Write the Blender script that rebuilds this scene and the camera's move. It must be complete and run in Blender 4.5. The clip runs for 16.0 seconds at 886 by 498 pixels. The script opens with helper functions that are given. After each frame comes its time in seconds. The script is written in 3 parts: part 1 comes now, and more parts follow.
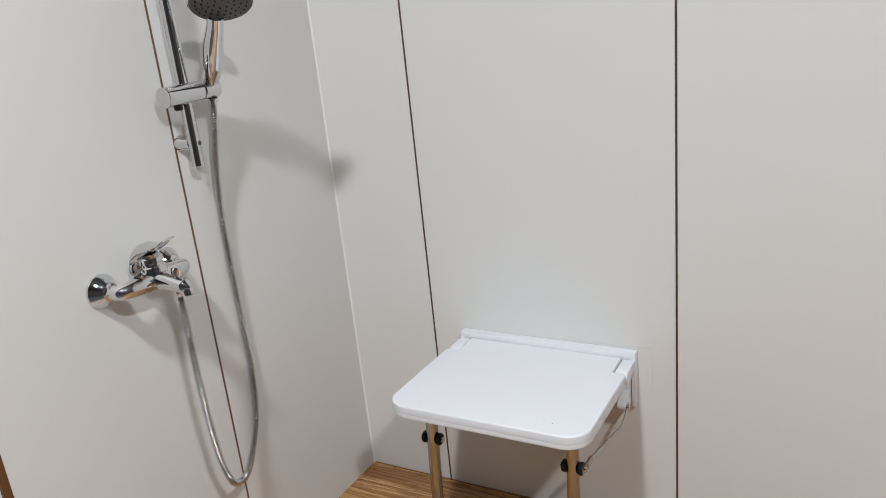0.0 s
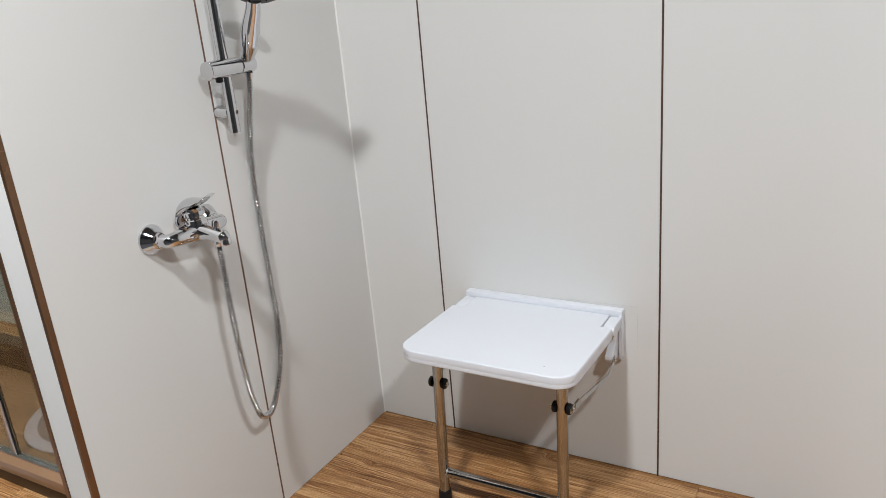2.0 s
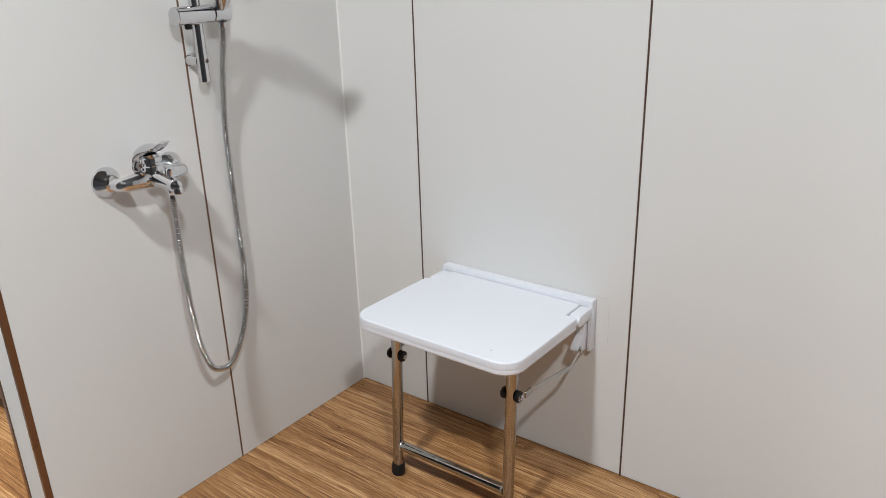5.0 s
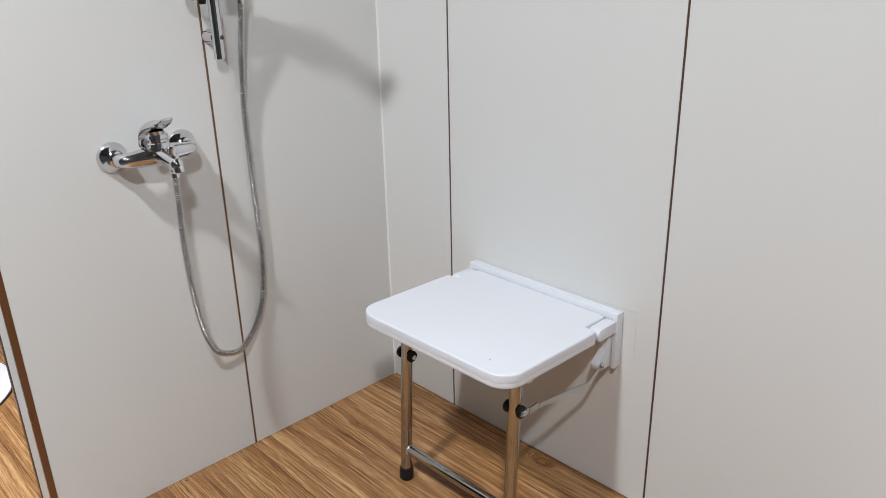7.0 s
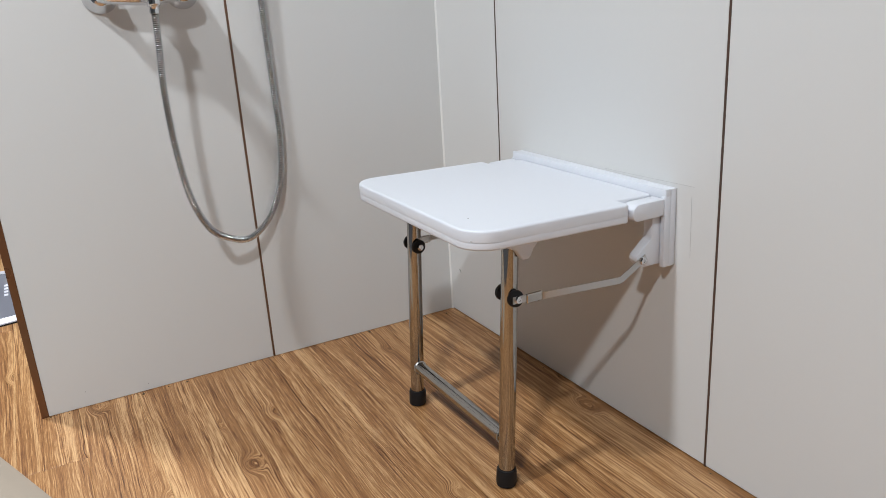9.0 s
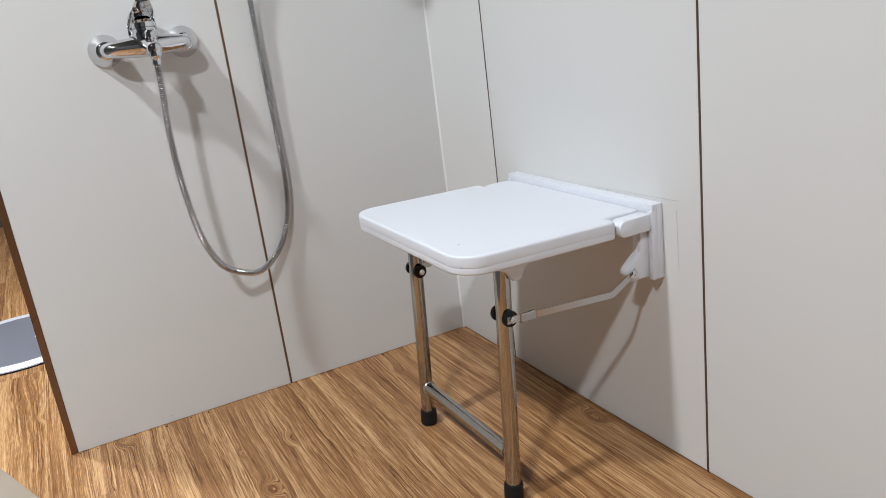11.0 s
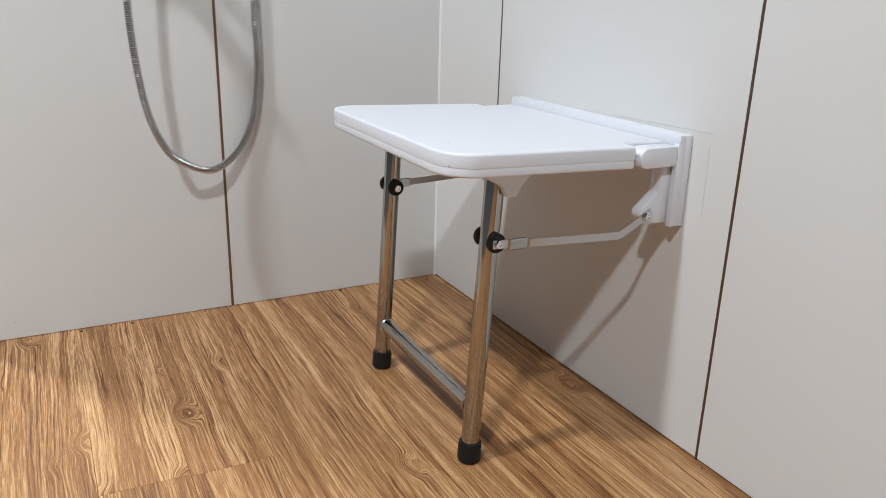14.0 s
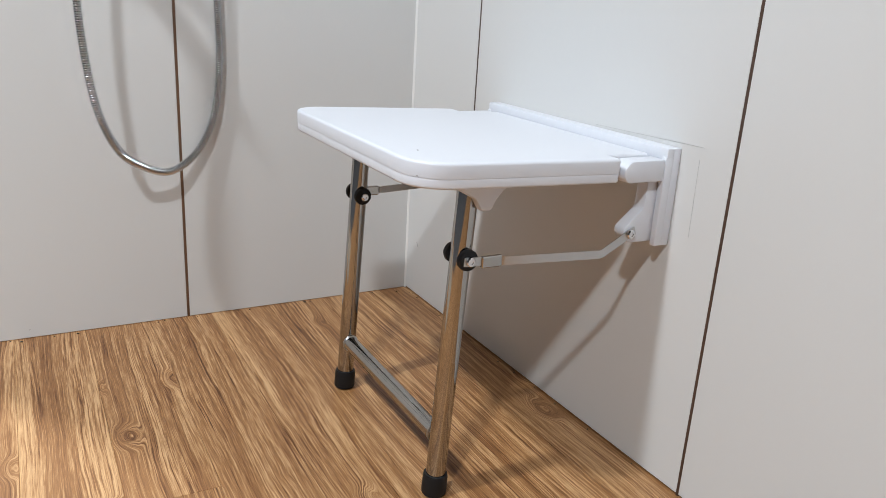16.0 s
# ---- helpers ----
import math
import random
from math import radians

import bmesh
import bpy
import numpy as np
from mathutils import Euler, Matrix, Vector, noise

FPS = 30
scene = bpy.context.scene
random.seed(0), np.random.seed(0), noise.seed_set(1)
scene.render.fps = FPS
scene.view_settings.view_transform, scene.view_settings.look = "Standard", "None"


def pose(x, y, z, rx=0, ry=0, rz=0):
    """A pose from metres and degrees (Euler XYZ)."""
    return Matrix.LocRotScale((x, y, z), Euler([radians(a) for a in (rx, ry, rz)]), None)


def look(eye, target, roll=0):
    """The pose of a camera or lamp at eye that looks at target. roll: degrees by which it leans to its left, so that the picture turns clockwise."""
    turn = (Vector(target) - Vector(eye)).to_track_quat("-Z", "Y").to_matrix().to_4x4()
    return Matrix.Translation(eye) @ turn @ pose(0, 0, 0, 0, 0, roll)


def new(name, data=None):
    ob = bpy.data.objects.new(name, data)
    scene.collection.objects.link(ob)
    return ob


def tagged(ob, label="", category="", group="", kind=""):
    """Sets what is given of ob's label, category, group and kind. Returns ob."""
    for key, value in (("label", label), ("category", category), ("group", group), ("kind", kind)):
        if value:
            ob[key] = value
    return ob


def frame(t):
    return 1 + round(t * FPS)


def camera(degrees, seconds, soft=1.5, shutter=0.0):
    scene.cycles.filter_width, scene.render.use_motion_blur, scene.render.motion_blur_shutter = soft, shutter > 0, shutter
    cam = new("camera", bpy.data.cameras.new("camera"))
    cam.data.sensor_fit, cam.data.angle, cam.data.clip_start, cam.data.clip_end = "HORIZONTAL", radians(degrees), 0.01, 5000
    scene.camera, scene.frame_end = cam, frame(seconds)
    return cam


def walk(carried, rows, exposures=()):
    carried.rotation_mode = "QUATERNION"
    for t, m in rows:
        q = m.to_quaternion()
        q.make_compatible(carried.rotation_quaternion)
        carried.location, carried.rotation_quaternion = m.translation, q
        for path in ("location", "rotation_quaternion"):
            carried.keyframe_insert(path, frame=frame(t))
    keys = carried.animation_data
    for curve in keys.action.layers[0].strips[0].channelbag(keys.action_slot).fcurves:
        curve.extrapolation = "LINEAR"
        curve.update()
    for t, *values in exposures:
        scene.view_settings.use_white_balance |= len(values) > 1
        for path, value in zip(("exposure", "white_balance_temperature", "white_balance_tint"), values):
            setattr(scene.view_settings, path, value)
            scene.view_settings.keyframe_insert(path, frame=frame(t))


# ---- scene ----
cam = camera(60.1, 16.0, soft=0.55)
PATH = [
    (0, (1.108, -1.439, 1.175), (0.161, 0.209, 0.551), -5.9),
    (0.5, (1.102, -1.49, 1.183), (0.162, 0.162, 0.562), -6.3),
    (1, (1.149, -1.562, 1.178), (0.186, 0.08, 0.563), -6.8),
    (1.5, (1.152, -1.603, 1.186), (0.206, 0.041, 0.551), -6.3),
    (2, (1.203, -1.595, 1.184), (0.233, 0.025, 0.526), -5.0),
    (2.5, (1.308, -1.565, 1.173), (0.309, 0.027, 0.489), -3.7),
    (3, (1.382, -1.548, 1.163), (0.352, 0.014, 0.455), -3.0),
    (3.5, (1.358, -1.52, 1.165), (0.309, 0.02, 0.437), -2.7),
    (3.7, (1.323, -1.513, 1.167), (0.281, 0.029, 0.434), -2.5),
    (5.8, (1.394, -1.367, 1.152), (0.197, 0.063, 0.431), -1.7),
    (6, (1.388, -1.357, 1.167), (0.174, 0.054, 0.437), -2.0),
    (6.5, (1.406, -1.341, 1.142), (0.168, 0.057, 0.426), -2.0),
    (7, (1.459, -1.212, 1.125), (0.123, 0.081, 0.388), -1.3),
    (7.5, (1.481, -1.06, 0.988), (0.059, 0.114, 0.214), -1.7),
    (8, (1.484, -0.964, 0.794), (-0.035, 0.102, 0.049), -2.5),
    (8.5, (1.498, -0.875, 0.734), (-0.126, 0.08, 0.063), -2.4),
    (9, (1.533, -0.829, 0.729), (-0.146, 0.059, 0.102), -3.5),
    (9.5, (1.567, -0.814, 0.742), (-0.138, 0.031, 0.125), -6.8),
    (10, (1.592, -0.792, 0.755), (-0.128, 0.026, 0.144), -9.6),
    (12.3, (1.584, -0.816, 0.755), (-0.125, 0.045, 0.176), -2.4),
    (12.5, (1.561, -0.803, 0.732), (-0.144, 0.061, 0.142), -1.9),
    (13, (1.53, -0.798, 0.717), (-0.163, 0.067, 0.095), -0.8),
    (13.5, (1.499, -0.778, 0.674), (-0.185, 0.094, 0.041), 0.3),
    (14, (1.446, -0.744, 0.602), (-0.232, 0.142, -0.029), 1.6),
    (14.5, (1.389, -0.707, 0.578), (-0.282, 0.195, -0.05), 2.7),
    (15, (1.364, -0.683, 0.569), (-0.3, 0.233, -0.059), 3.4),
    (15.5, (1.368, -0.681, 0.575), (-0.29, 0.247, -0.051), 3.7),
    (16, (1.382, -0.698, 0.59), (-0.272, 0.243, -0.025), 3.4),
]
walk(cam, [(t, look(eye, target, roll)) for t, eye, target, roll in PATH], [(0, -0.27, 6700, 11), (2, -0.20, 6700, 11), (3.5, -0.20, 6700, 11), (7, -0.20, 6550, 11), (10, -0.13, 6400, 10), (12.5, -0.11, 6550, 11), (13.5, -0.10, 6500, 11), (14.5, 0.0, 6400, 10), (16, 0.02, 6350, 10)])

# ---- world and light ----
world = bpy.data.worlds.new("world")
scene.world = world
world.use_nodes = True
world.node_tree.nodes["Background"].inputs[0].default_value = (0.75, 0.85, 1.0, 1)
world.node_tree.nodes["Background"].inputs[1].default_value = 0.03
scene.view_settings.exposure = 0.0
CEIL = 2.46
LAMPS = [(0.66, -1.69, 52.0), (2.02, -1.72, 56.0), (-0.72, -1.41, 62.0)]
for lx, ly, watts in LAMPS:
    lamp = bpy.data.lights.new("downlight_lamp", "AREA")
    lamp.shape, lamp.size, lamp.energy, lamp.color = "DISK", 0.16, watts, (0.90, 0.957, 1.0)
    new("downlight_lamp", lamp).matrix_world = look((lx, ly, CEIL - 0.03), (lx, ly, 0))


# ---- materials ----
def material(name, colour, rough=0.5, metal=0.0, coat=0.0, spec=0.5):
    m = bpy.data.materials.new(name)
    m.use_nodes = True
    b = m.node_tree.nodes["Principled BSDF"]
    b.inputs["Base Color"].default_value = (*colour, 1)
    b.inputs["Roughness"].default_value = rough
    b.inputs["Metallic"].default_value = metal
    b.inputs["Coat Weight"].default_value = coat
    b.inputs["Coat Roughness"].default_value = 0.12
    b.inputs["Specular IOR Level"].default_value = spec
    return m


def node(m, kind, **values):
    n = m.node_tree.nodes.new(kind)
    for key, value in values.items():
        n.inputs[key.replace("_", " ")].default_value = value
    return n


def link(m, a, out, b, into):
    m.node_tree.links.new(a.outputs[out], b.inputs[into])


def math_node(m, op, a, b=None):
    n = m.node_tree.nodes.new("ShaderNodeMath")
    n.operation = op
    for i, v in enumerate((a, b)):
        if v is None:
            continue
        if isinstance(v, (int, float)):
            n.inputs[i].default_value = v
        else:
            m.node_tree.links.new(v, n.inputs[i])
    return n.outputs[0]


def ramp(m, fac, stops):
    n = m.node_tree.nodes.new("ShaderNodeValToRGB")
    e = n.color_ramp.elements
    while len(e) < len(stops):
        e.new(0.5)
    for k, (at, c) in zip(e, stops):
        k.position, k.color = at, (*c, 1)
    m.node_tree.links.new(fac, n.inputs[0])
    return n


def worn(m, colour, spread=0.06, scale=6.0, fine=90.0, bump=0.05, rough=(0.25, 0.4), depth=0.002):
    """Two scales of variation in tone, gloss and relief."""
    b = m.node_tree.nodes["Principled BSDF"]
    co = node(m, "ShaderNodeTexCoord")
    big, small = node(m, "ShaderNodeTexNoise", Scale=scale, Detail=4.0), node(m, "ShaderNodeTexNoise", Scale=fine, Detail=3.0)
    link(m, co, "Object", big, "Vector"), link(m, co, "Object", small, "Vector")
    lo, hi = [tuple(max(0, c * (1 + s * spread)) for c in colour) for s in (-1, 0.6)]
    mixed = math_node(m, "ADD", math_node(m, "MULTIPLY", big.outputs[0], 0.7), math_node(m, "MULTIPLY", small.outputs[0], 0.3))
    r = ramp(m, mixed, [(0.15, lo), (0.85, hi)])
    link(m, r, 0, b, "Base Color")
    mr = node(m, "ShaderNodeMapRange", From_Min=0.15, From_Max=0.85, To_Min=rough[0], To_Max=rough[1])
    link(m, big, 0, mr, 0), link(m, mr, 0, b, "Roughness")
    bp = node(m, "ShaderNodeBump", Strength=bump, Distance=depth)
    link(m, small, 0, bp, "Height"), link(m, bp, 0, b, "Normal")
    return m


PANEL = worn(material("white_laminate_panel", (0.668, 0.663, 0.650), spec=0.3), (0.668, 0.663, 0.650), 0.014, 2.5, 160.0, 0.012, (0.52, 0.62), 0.0005)
# hall and ceiling tones are set dark for less fill and more contrast
HALL = worn(material("dark_unseen_wall", (0.045, 0.046, 0.048), 0.7), (0.045, 0.046, 0.048), 0.05, 2.0, 60.0, 0.05, (0.6, 0.75))
CEILING = worn(material("dark_unseen_ceiling", (0.10, 0.10, 0.104), 0.7), (0.10, 0.10, 0.104), 0.05, 2.0, 60.0, 0.05, (0.6, 0.75))
# for the unseen floor beyond the planks, dark so the chrome reflects less
DARK_FLOOR = worn(material("dark_floor", (0.05, 0.05, 0.055), 0.9), (0.05, 0.05, 0.055), 0.3, 30.0, 300.0, 0.3, (0.8, 0.95))
BRONZE = worn(material("bronze_trim", (0.20, 0.108, 0.060), 0.3, 0.7), (0.20, 0.108, 0.060), 0.2, 9.0, 120.0, 0.03, (0.24, 0.36))
JOINT = worn(material("brown_joint", (0.15, 0.080, 0.046), 0.5), (0.15, 0.080, 0.046), 0.25, 9.0, 120.0, 0.03, (0.35, 0.5))
DARK = worn(material("dark_joint", (0.078, 0.042, 0.027), 0.5), (0.078, 0.042, 0.027), 0.3, 9.0, 120.0, 0.03, (0.4, 0.6))
PLASTIC = worn(material("white_plastic", (0.725, 0.742, 0.790), 0.38), (0.725, 0.742, 0.790), 0.015, 8.0, 500.0, 0.12, (0.34, 0.44), 0.0006)
CHROME = worn(material("chrome", (0.80, 0.80, 0.81), 0.06, 1.0), (0.68, 0.68, 0.695), 0.03, 12.0, 200.0, 0.003, (0.03, 0.06), 0.0003)
STEEL = worn(material("polished_steel", (0.42, 0.405, 0.385), 0.14, 1.0), (0.42, 0.405, 0.385), 0.06, 20.0, 260.0, 0.01, (0.05, 0.11), 0.0004)
HOSE_STEEL = worn(material("hose_steel", (0.62, 0.62, 0.62), 0.2, 1.0), (0.62, 0.62, 0.62), 0.05, 20.0, 300.0, 0.02, (0.12, 0.2), 0.0004)
BRUSHED = worn(material("brushed_steel", (0.55, 0.55, 0.55), 0.3, 1.0), (0.55, 0.55, 0.55), 0.08, 20.0, 300.0, 0.05, (0.25, 0.38), 0.0004)
RUBBER = worn(material("black_rubber", (0.009, 0.009, 0.010), 0.5, spec=0.25), (0.012, 0.012, 0.013), 0.3, 20.0, 300.0, 0.1, (0.38, 0.6), 0.0005)
NOZZLE = worn(material("grey_spray_face", (0.10, 0.10, 0.105), 0.4), (0.10, 0.10, 0.105), 0.1, 20.0, 300.0, 0.05, (0.35, 0.5), 0.0005)
SEALANT = worn(material("white_sealant", (0.8, 0.79, 0.77), 0.4), (0.8, 0.79, 0.77), 0.05, 14.0, 200.0, 0.1, (0.3, 0.5), 0.0008)
PENCIL = material("pencil_line", (0.50, 0.49, 0.48), 0.8)
GRIT = worn(material("dust", (0.06, 0.045, 0.03), 0.9), (0.06, 0.045, 0.03), 0.5)
MAT_WHITE = worn(material("mat_border", (0.74, 0.72, 0.80), 0.6), (0.74, 0.72, 0.80), 0.04)
MAT_GREY = worn(material("mat_grey", (0.17, 0.17, 0.20), 0.7), (0.17, 0.17, 0.20), 0.12)
BEIGE = worn(material("beige_vinyl", (0.30, 0.245, 0.19), 0.6), (0.30, 0.245, 0.19), 0.06, 10.0, 180.0, 0.05, (0.5, 0.65))
SILL = worn(material("tan_sill", (0.22, 0.125, 0.07), 0.45), (0.22, 0.125, 0.07), 0.2, 5.0, 70.0)
PLINTH = worn(material("dark_plinth", (0.022, 0.012, 0.008), 0.4), (0.022, 0.012, 0.008), 0.3)
GLOW = material("lamp_glow", (1, 1, 1))
GLOW.node_tree.nodes["Principled BSDF"].inputs["Emission Color"].default_value = (1, 0.955, 0.9, 1)
GLOW.node_tree.nodes["Principled BSDF"].inputs["Emission Strength"].default_value = 25.0
GLASS = material("glass", (0.44, 0.46, 0.40), 0.02)
GLASS.node_tree.nodes["Principled BSDF"].inputs["Transmission Weight"].default_value = 1.0


def math_off(m, knot, wobble):
    """The distance from a knot, roughened."""
    n = m.node_tree.nodes.new("ShaderNodeMath")
    n.operation = "MULTIPLY_ADD"
    m.node_tree.links.new(wobble, n.inputs[0])
    n.inputs[1].default_value = 0.10
    m.node_tree.links.new(knot.outputs["Distance"], n.inputs[2])
    return n


def math_sep(m, knot):
    n = node(m, "ShaderNodeSeparateColor")
    link(m, knot, "Color", n, 0)
    return n.outputs[0]


def wood_material():
    m = material("oak_laminate", (0.4, 0.22, 0.1), 0.4)
    b = m.node_tree.nodes["Principled BSDF"]
    co, info = node(m, "ShaderNodeTexCoord"), node(m, "ShaderNodeObjectInfo")
    shift = m.node_tree.nodes.new("ShaderNodeVectorMath")
    shift.operation = "MULTIPLY_ADD"
    comb = node(m, "ShaderNodeCombineXYZ")
    for i, k in enumerate((37.0, 11.0, 5.0)):
        m.node_tree.links.new(math_node(m, "MULTIPLY", info.outputs["Random"], k), comb.inputs[i])
    shift.inputs[1].default_value = (1, 1, 1)
    link(m, co, "Object", shift, 0), m.node_tree.links.new(comb.outputs[0], shift.inputs[2])

    def stretched(scale):
        n = node(m, "ShaderNodeMapping")
        n.inputs["Scale"].default_value = scale
        m.node_tree.links.new(shift.outputs[0], n.inputs["Vector"])
        return n

    def noise_at(scale, detail=4.0, distortion=0.0):
        n = node(m, "ShaderNodeTexNoise", Scale=1.0, Detail=detail, Distortion=distortion)
        link(m, stretched(scale), 0, n, "Vector")
        return n.outputs[0]

    sep = node(m, "ShaderNodeSeparateXYZ")
    link(m, shift, 0, sep, 0)
    knot = node(m, "ShaderNodeTexVoronoi", Scale=1.0, Randomness=0.85)
    link(m, stretched((5.2, 9.5, 1.0)), 0, knot, "Vector")
    some = math_node(m, "GREATER_THAN", math_sep(m, knot), 0.30)
    rough_edge = math_off(m, knot, noise_at((14.0, 50.0, 1.0), 3.0))
    swirl = node(m, "ShaderNodeMapRange", From_Min=0.02, From_Max=0.33, To_Min=1.0, To_Max=0.0)
    swirl.interpolation_type = "SMOOTHERSTEP"
    link(m, rough_edge, 0, swirl, 0)
    near = math_node(m, "MULTIPLY", swirl.outputs[0], some)
    # long grain: thin dark lines bent by slow waves and curled round the knots
    wave = math_node(m, "ADD", math_node(m, "MULTIPLY", noise_at((0.9, 5.0, 1.0), 2.0), 0.07), math_node(m, "ADD", math_node(m, "MULTIPLY", noise_at((5.0, 20.0, 1.0), 3.0), 0.009), math_node(m, "MULTIPLY", noise_at((16.0, 70.0, 1.0), 3.0), 0.0035)))
    curl = math_node(m, "MULTIPLY", math_node(m, "SINE", math_node(m, "MULTIPLY", rough_edge.outputs[0], 60.0)), 0.0035)
    push = math_node(m, "MULTIPLY", near, math_node(m, "ADD", curl, 0.042))
    bent = math_node(m, "ADD", math_node(m, "ADD", sep.outputs[1], wave), push)
    grain = node(m, "ShaderNodeCombineXYZ")
    m.node_tree.links.new(sep.outputs[0], grain.inputs[0]), m.node_tree.links.new(bent, grain.inputs[1])

    def along(scale, detail):
        n, k = node(m, "ShaderNodeTexNoise", Scale=1.0, Detail=detail, Roughness=0.6), node(m, "ShaderNodeMapping")
        k.inputs["Scale"].default_value = scale
        link(m, grain, 0, k, "Vector"), link(m, k, 0, n, "Vector")
        return n.outputs[0]

    def above(value, lo, hi):
        n = node(m, "ShaderNodeMapRange", From_Min=lo, From_Max=hi, To_Min=0.0, To_Max=1.0)
        m.node_tree.links.new(value, n.inputs[0])
        return n.outputs[0]

    zone, broad, streak, lines, fibre = along((0.8, 21.0, 3.0), 2.0), along((0.9, 46.0, 1.0), 3.0), along((1.7, 120.0, 1.0), 3.0), along((6.0, 330.0, 1.0), 4.0), along((26.0, 720.0, 1.0), 4.0)
    cluster = above(along((1.6, 30.0, 7.0), 2.0), 0.46, 0.58)
    thin = math_node(m, "MULTIPLY", above(lines, 0.50, 0.60), math_node(m, "ADD", math_node(m, "MULTIPLY", cluster, 0.75), 0.25))
    tone = math_node(m, "ADD", math_node(m, "MULTIPLY", zone, 0.42), math_node(m, "MULTIPLY", broad, 0.50))
    tone = math_node(m, "ADD", tone, math_node(m, "MULTIPLY", above(fibre, 0.30, 0.66), 0.24))
    tone = math_node(m, "SUBTRACT", tone, math_node(m, "MULTIPLY", thin, 0.24))
    tone = math_node(m, "SUBTRACT", tone, math_node(m, "MULTIPLY", above(streak, 0.52, 0.72), 0.11))
    tone = math_node(m, "ADD", tone, math_node(m, "ADD", math_node(m, "MULTIPLY", above(streak, 0.46, 0.36), 0.09), math_node(m, "MULTIPLY", above(lines, 0.47, 0.38), 0.10)))
    rings = above(math_node(m, "SINE", math_node(m, "MULTIPLY", rough_edge.outputs[0], 95.0)), 0.2, 1.0)
    tone = math_node(m, "SUBTRACT", tone, math_node(m, "MULTIPLY", math_node(m, "MULTIPLY", rings, near), 0.12))
    tone = math_node(m, "SUBTRACT", tone, math_node(m, "MULTIPLY", math_node(m, "POWER", near, 3.0), 0.13))
    tone = math_node(m, "ADD", tone, math_node(m, "MULTIPLY", info.outputs["Random"], 0.03))
    r = ramp(m, tone, [(0.22, (0.075, 0.026, 0.008)), (0.41, (0.175, 0.071, 0.023)), (0.58, (0.300, 0.141, 0.050)), (0.80, (0.58, 0.350, 0.168))])
    link(m, r, 0, b, "Base Color")
    mr = node(m, "ShaderNodeMapRange", From_Min=0.3, From_Max=0.7, To_Min=0.48, To_Max=0.36)
    m.node_tree.links.new(tone, mr.inputs[0])
    link(m, mr, 0, b, "Roughness")
    bp = node(m, "ShaderNodeBump", Strength=0.25, Distance=0.0010)
    m.node_tree.links.new(tone, bp.inputs["Height"])
    link(m, bp, 0, b, "Normal")
    return m


WOOD = wood_material()


# ---- mesh helpers ----
ORIGIN = {}


def thing(name, at, label, category, group="", kind=""):
    ob = new(name)
    ob.location = at
    ob.empty_display_size = 0.05
    ORIGIN[ob] = Vector(at)
    return tagged(ob, label, category, group, kind)


def to_mesh(name, bm, mat, angle=35):
    me = bpy.data.meshes.new(name)
    bmesh.ops.recalc_face_normals(bm, faces=bm.faces)
    bm.to_mesh(me)
    bm.free()
    me.materials.append(mat)
    me.shade_smooth()
    me.set_sharp_from_angle(angle=radians(angle))
    return me


def part(name, bm, mat, parent, label="", angle=35):
    """One mesh under a thing or a part; the bmesh is in world places."""
    bmesh.ops.translate(bm, verts=bm.verts, vec=-ORIGIN[parent])
    ob = new(name, to_mesh(name, bm, mat, angle))
    ob.parent = parent
    ORIGIN[ob] = ORIGIN[parent]
    return tagged(ob, label)


def solo(name, bm, mat, label, category, kind="", at=None, angle=35):
    """A thing that is a single mesh, with its origin at its base."""
    lo = [min(v.co[i] for v in bm.verts) for i in range(3)]
    hi = [max(v.co[i] for v in bm.verts) for i in range(3)]
    at = Vector(at) if at else Vector(((lo[0] + hi[0]) / 2, (lo[1] + hi[1]) / 2, lo[2]))
    bmesh.ops.translate(bm, verts=bm.verts, vec=-at)
    ob = new(name, to_mesh(name, bm, mat, angle))
    ob.location = at
    ORIGIN[ob] = at
    return tagged(ob, label, category, "", kind)


def soften(bm, width, segments=2, angle=40):
    edges = [e for e in bm.edges if len(e.link_faces) == 2 and e.calc_face_angle(0) > radians(angle)]
    bmesh.ops.bevel(bm, geom=edges, offset=width, segments=segments, profile=0.5, affect="EDGES", clamp_overlap=True)
    return bm


def block(x0, x1, y0, y1, z0, z1, bevel=0.0, segments=2, bm=None):
    own = bmesh.new()
    bmesh.ops.create_cube(own, size=1.0)
    for v in own.verts:
        v.co = Vector(((x0 + x1) / 2 + v.co.x * (x1 - x0), (y0 + y1) / 2 + v.co.y * (y1 - y0), (z0 + z1) / 2 + v.co.z * (z1 - z0)))
    if bevel:
        soften(own, bevel, segments)
    return joined(own, bm)


def joined(own, bm):
    if bm is None:
        return own
    me = bpy.data.meshes.new("joined")
    own.to_mesh(me)
    own.free()
    bm.from_mesh(me)
    bpy.data.meshes.remove(me)
    return bm


def frame_of(way):
    w = Vector(way).normalized()
    u = w.cross(Vector((0, 0, 1)) if abs(w.z) < 0.9 else Vector((1, 0, 0))).normalized()
    return u, w.cross(u), w


def turned(at, way, profile, n=28, bm=None):
    """A turned solid: profile rows (distance along way, radius)."""
    own, at = bmesh.new(), Vector(at)
    u, v, w = frame_of(way)
    rings = []
    for d, r in profile:
        rings.append([own.verts.new(at + w * d + (u * math.cos(2 * math.pi * k / n) + v * math.sin(2 * math.pi * k / n)) * max(r, 1e-5)) for k in range(n)])
    for a, b in zip(rings, rings[1:]):
        for k in range(n):
            own.faces.new((a[k], a[(k + 1) % n], b[(k + 1) % n], b[k]))
    own.faces.new(rings[0]), own.faces.new(rings[-1])
    return joined(own, bm)


